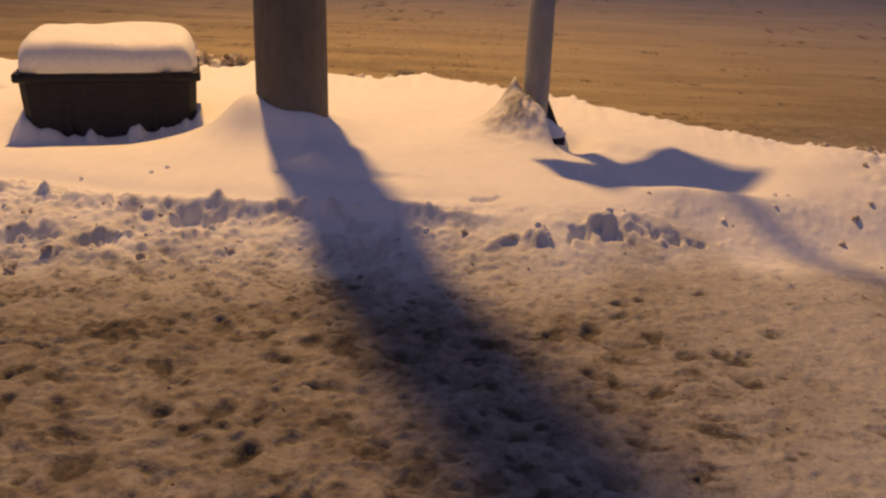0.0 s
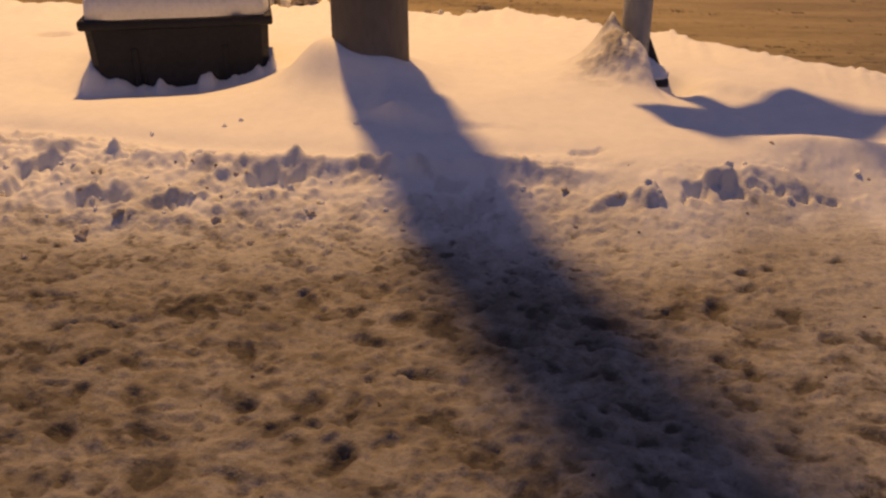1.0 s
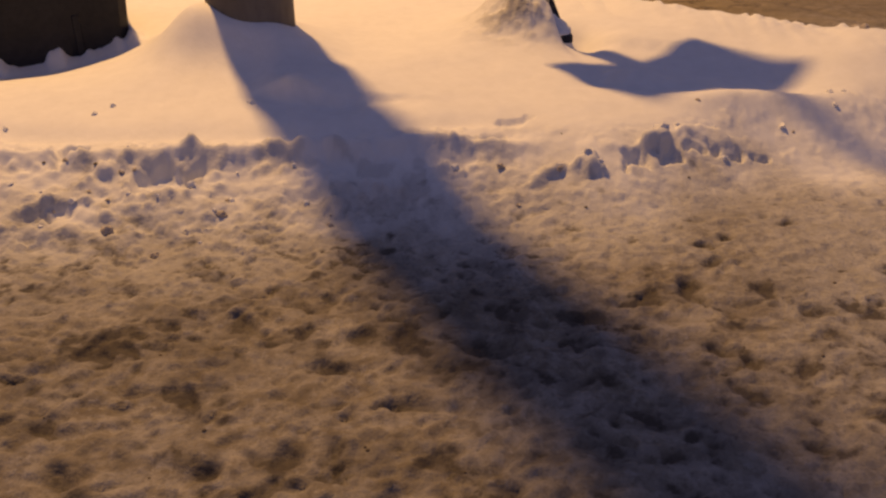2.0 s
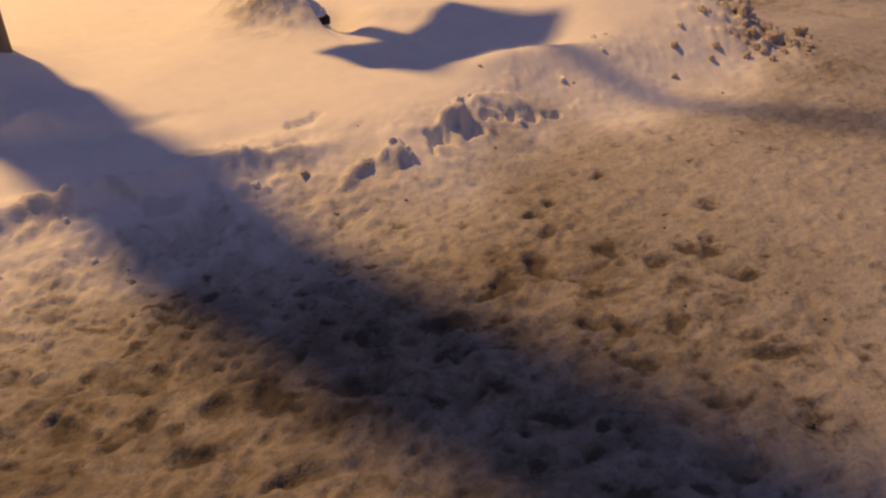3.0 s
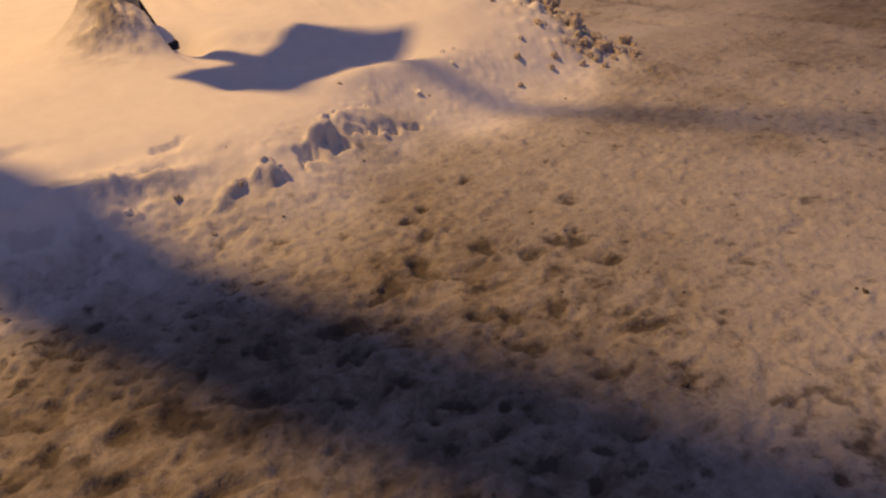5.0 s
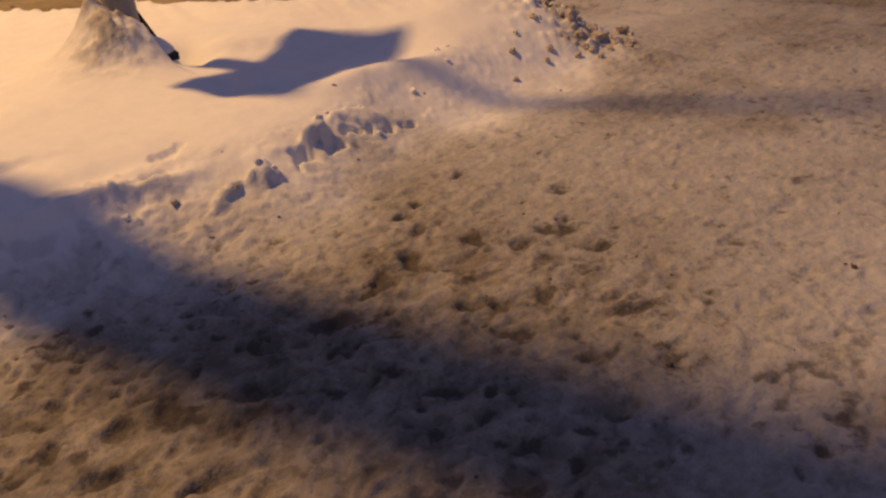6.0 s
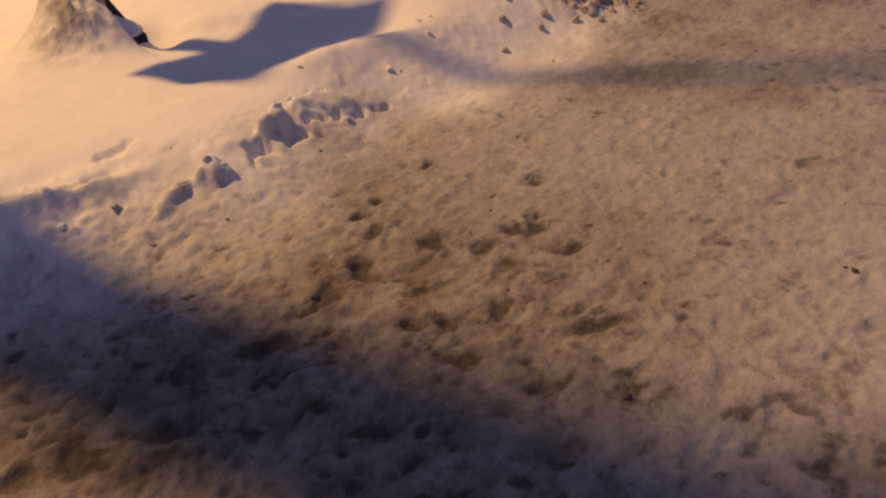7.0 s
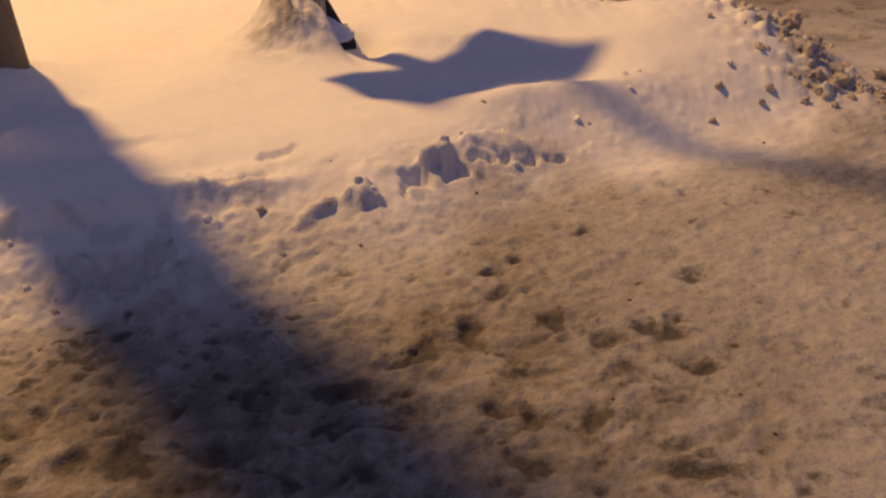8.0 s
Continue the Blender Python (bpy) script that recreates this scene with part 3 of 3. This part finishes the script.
body = part("body", grit_body(), M_PLASTIC, grit, "", False)
for x in (-0.24, 0.24):
    part("rib", box_bm(0.035, 0.022, 0.27, 0.006, (x, 0.012, 0.215)), M_PLASTIC, body, "", False)
part("panel", box_bm(0.40, 0.012, 0.22, 0.005, (0.0, 0.016, 0.22)), M_PLASTIC, body, "", False)
lid = part("lid", box_bm(W + 0.05, D + 0.05, 0.055, 0.014, (0, D / 2, H + 0.0305)), M_PLASTIC, grit, "black plastic lid with overhanging rim")
part("hinge", box_bm(0.05, 0.02, 0.03, 0.004, (0.32, -0.033, H + 0.045)), M_PLASTIC, lid, "", False)
part("sticker", box_bm(0.05, 0.004, 0.03, 0.001, (-0.40, -0.006, 0.15)), M_PAPER, body, "small pale sticker", False)


def snow_cap():
    """Soft cushion with a sagging front edge."""
    bm = bmesh.new()
    nx, ny = 64, 44
    grid = []
    for i in range(nx + 1):
        line = []
        for j in range(ny + 1):
            u, v = 2 * i / nx - 1, 2 * j / ny - 1
            u, v = math.copysign(abs(u) ** 0.6, u), math.copysign(abs(v) ** 0.6, v)
            k = 1 - 0.06 * (u * u * v * v)
            x, y = u * (W / 2 + 0.015) * k, v * (D / 2 + 0.02) * k
            e = max(0.0, 1 - abs(u) ** 13) ** 0.45 * max(0.0, 1 - abs(v) ** 13) ** 0.45
            sag = 0.03 * noise.noise((x * 2.2, y * 2.2, 4)) + 0.012 * noise.noise((x * 7, y * 7, 1))
            z = e * (0.165 + 0.05 * (v * 0.5 + 0.5) + sag)
            y -= 0.02 * (1 - e) * (noise.noise((x * 5, 3, 1)) + 0.3) * (v < 0)
            line.append(bm.verts.new((x, y + D / 2, z)))
        grid.append(line)
    for i in range(nx):
        for j in range(ny):
            bm.faces.new((grid[i][j], grid[i + 1][j], grid[i + 1][j + 1], grid[i][j + 1]))
    rim = [grid[i][0] for i in range(nx + 1)] + [grid[nx][j] for j in range(1, ny + 1)] + [grid[i][ny] for i in range(nx - 1, -1, -1)] + [grid[0][j] for j in range(ny - 1, 0, -1)]
    bm.faces.new(rim[::-1])
    return bm


cap = part("snow_cap", snow_cap(), M_SNOW)
cap.matrix_basis = BOX @ pose(0, 0, H + 0.0585)
tagged(cap, "thick soft cushion of snow on the grit box", "snow heap")
cap.name = "snow_cushion"


# ---- clods of snow and ice ----
def clod_mesh(seed, sub=2):
    """An angular broken lump."""
    bm = bmesh.new()
    bmesh.ops.create_icosphere(bm, subdivisions=sub, radius=1)
    o = Vector((seed * 7.3, seed * 3.1, seed))
    for v in bm.verts:
        n = v.co.normalized()
        f = 1 + 0.6 * noise.noise(n * 1.4 + o) + 0.5 * noise.noise(n * 3.3 + o) + 0.2 * noise.noise(n * 8 + o)
        v.co = Vector((n.x * 1.15, n.y * 0.9, n.z * 0.8)) * f
    return bm


CLODS = {}


def clod(x, y, size, seed, material, label, group, sink=0.35):
    key = (seed % 9, material.name)
    if key not in CLODS:
        CLODS[key] = part("snow_clod", clod_mesh(seed % 9 + 1), material, None, "", False)
        ob = CLODS[key]
    else:
        ob = CLODS[key].copy()
        scene.collection.objects.link(ob)
    rs = random.Random(seed)
    ob.matrix_basis = pose(x, y, height(x, y) + size * (0.8 - sink), rs.uniform(-40, 40), rs.uniform(-40, 40), rs.uniform(0, 360)) @ Matrix.Diagonal((size, size, size, 1))
    return tagged(ob, label, "snow clod", group)


rnd = random.Random(11)
for k in range(150):
    big = k < 26
    y = rnd.gauss(4.24, 0.20) if big else rnd.uniform(3.8, 4.95)
    x = 2.44 + rnd.gauss(0, 0.10 if big else 0.15) + 0.10 * (y - 4.3) * (y > 4.3)
    size = rnd.uniform(0.024, 0.040) if big else rnd.uniform(0.008, 0.021)
    clod(x, y, size, k, M_LUMP if rnd.random() < 0.3 else M_CLOD, "dirty broken clod of ploughed snow", "clods in the ploughed heap", rnd.uniform(0.25, 0.6) if big else rnd.uniform(0.4, 0.95))
for x, y, size in ((1.93, 4.0, 0.022), (1.83, 3.85, 0.016), (1.99, 4.82, 0.024), (2.08, 3.92, 0.018), (2.14, 3.97, 0.022), (-1.32, 3.15, 0.020), (-1.80, 2.96, 0.022),
                   (-1.71, 3.10, 0.02), (-1.14, 3.04, 0.014), (-1.91, 2.77, 0.014), (-1.81, 3.02, 0.018), (0.09, 3.30, 0.010), (0.04, 3.48, 0.014), (-0.95, 3.22, 0.016)):
    clod(x, y, size, int(x * 100) % 40 + 50, M_CLOD, "single dirty clod of snow lying loose", "loose clods along the bank", 0.6)
for x, y, size in ((0.36, 3.49, 0.018), (0.41, 3.46, 0.014), (-0.95, 3.98, 0.016), (0.68, 3.64, 0.026), (-1.85, 3.72, 0.012), (-1.5, 3.93, 0.012), (-1.55, 3.85, 0.012), (-0.13, 3.46, 0.02)):
    clod(x, y, size, int(x * 100) % 40 + 50, M_SNOW, "crumbled white lump of snow lying loose", "loose clods along the bank", 0.75)
for k in range(62):
    x = rnd.uniform(-2.7, -0.55) if k < 52 else rnd.uniform(0.1, 1.7)
    y = float(np.interp(x, FOOT_X, FOOT_Y)) + abs(rnd.gauss(0.32, 0.13)) + 0.08
    clod(x, y, rnd.uniform(0.005, 0.015), k + 300, M_CLOD if rnd.random() < 0.2 else M_SNOW, "small crumbled clod of trodden snow", "loose clods along the bank", rnd.uniform(0.5, 0.95))
for k in range(84):
    t = rnd.random()
    x, y = (-2.42 + 0.46 * t, 6.70 + rnd.uniform(-0.08, 0.10)) if k < 54 else (-1.08 + 0.45 * t, 6.66 + rnd.uniform(-0.06, 0.08))
    size = (rnd.uniform(0.04, 0.095) * (1.15 - 0.5 * t)) if k < 54 else rnd.uniform(0.025, 0.052)
    clod(x, y, size, k + 200, (M_SLUSH, M_CLOD, M_LUMP)[k % 3], "grey lump of frozen slush at the road edge", "slush lumps at the road edge", 0.1)

# ---- sand and dirt crumbs strewn over the trodden snow ----
bm = bmesh.new()
for k in range(80):
    x, y = rnd.uniform(-2.2, 2.6), rnd.uniform(1.3, 3.75)
    if fbm(np.array([x * 1.8]), np.array([y * 1.8]), 83, 3)[0] < 0.46 and k % 3:
        continue
    r = rnd.uniform(0.002, 0.0055) * (1.6 if rnd.random() < 0.12 else 1)
    made = bmesh.ops.create_icosphere(bm, subdivisions=1, radius=r)["verts"]
    for v in made:
        v.co = Vector((v.co.x * rnd.uniform(0.8, 1.6), v.co.y, v.co.z * 0.7)) + Vector((x, y, 0))
    z = height(x, y)
    for v in made:
        v.co.z += z + 0.3 * r
crumb = part("dirt_crumbs", bm, M_CRUMB, None, "", False)
tagged(crumb, "dark sandy crumbs strewn over trampled snow", "dirt", "", "stuff")
for x, y, size in ((0.78, 1.89, 0.009), (1.53, 1.875, 0.009)):
    ob = clod(x, y, size, int(x * 100), M_CRUMB, "small dark pebble lying on trampled snow", "", 0.4)
    ob.name = "pebble"
    tagged(ob, "", "pebble")
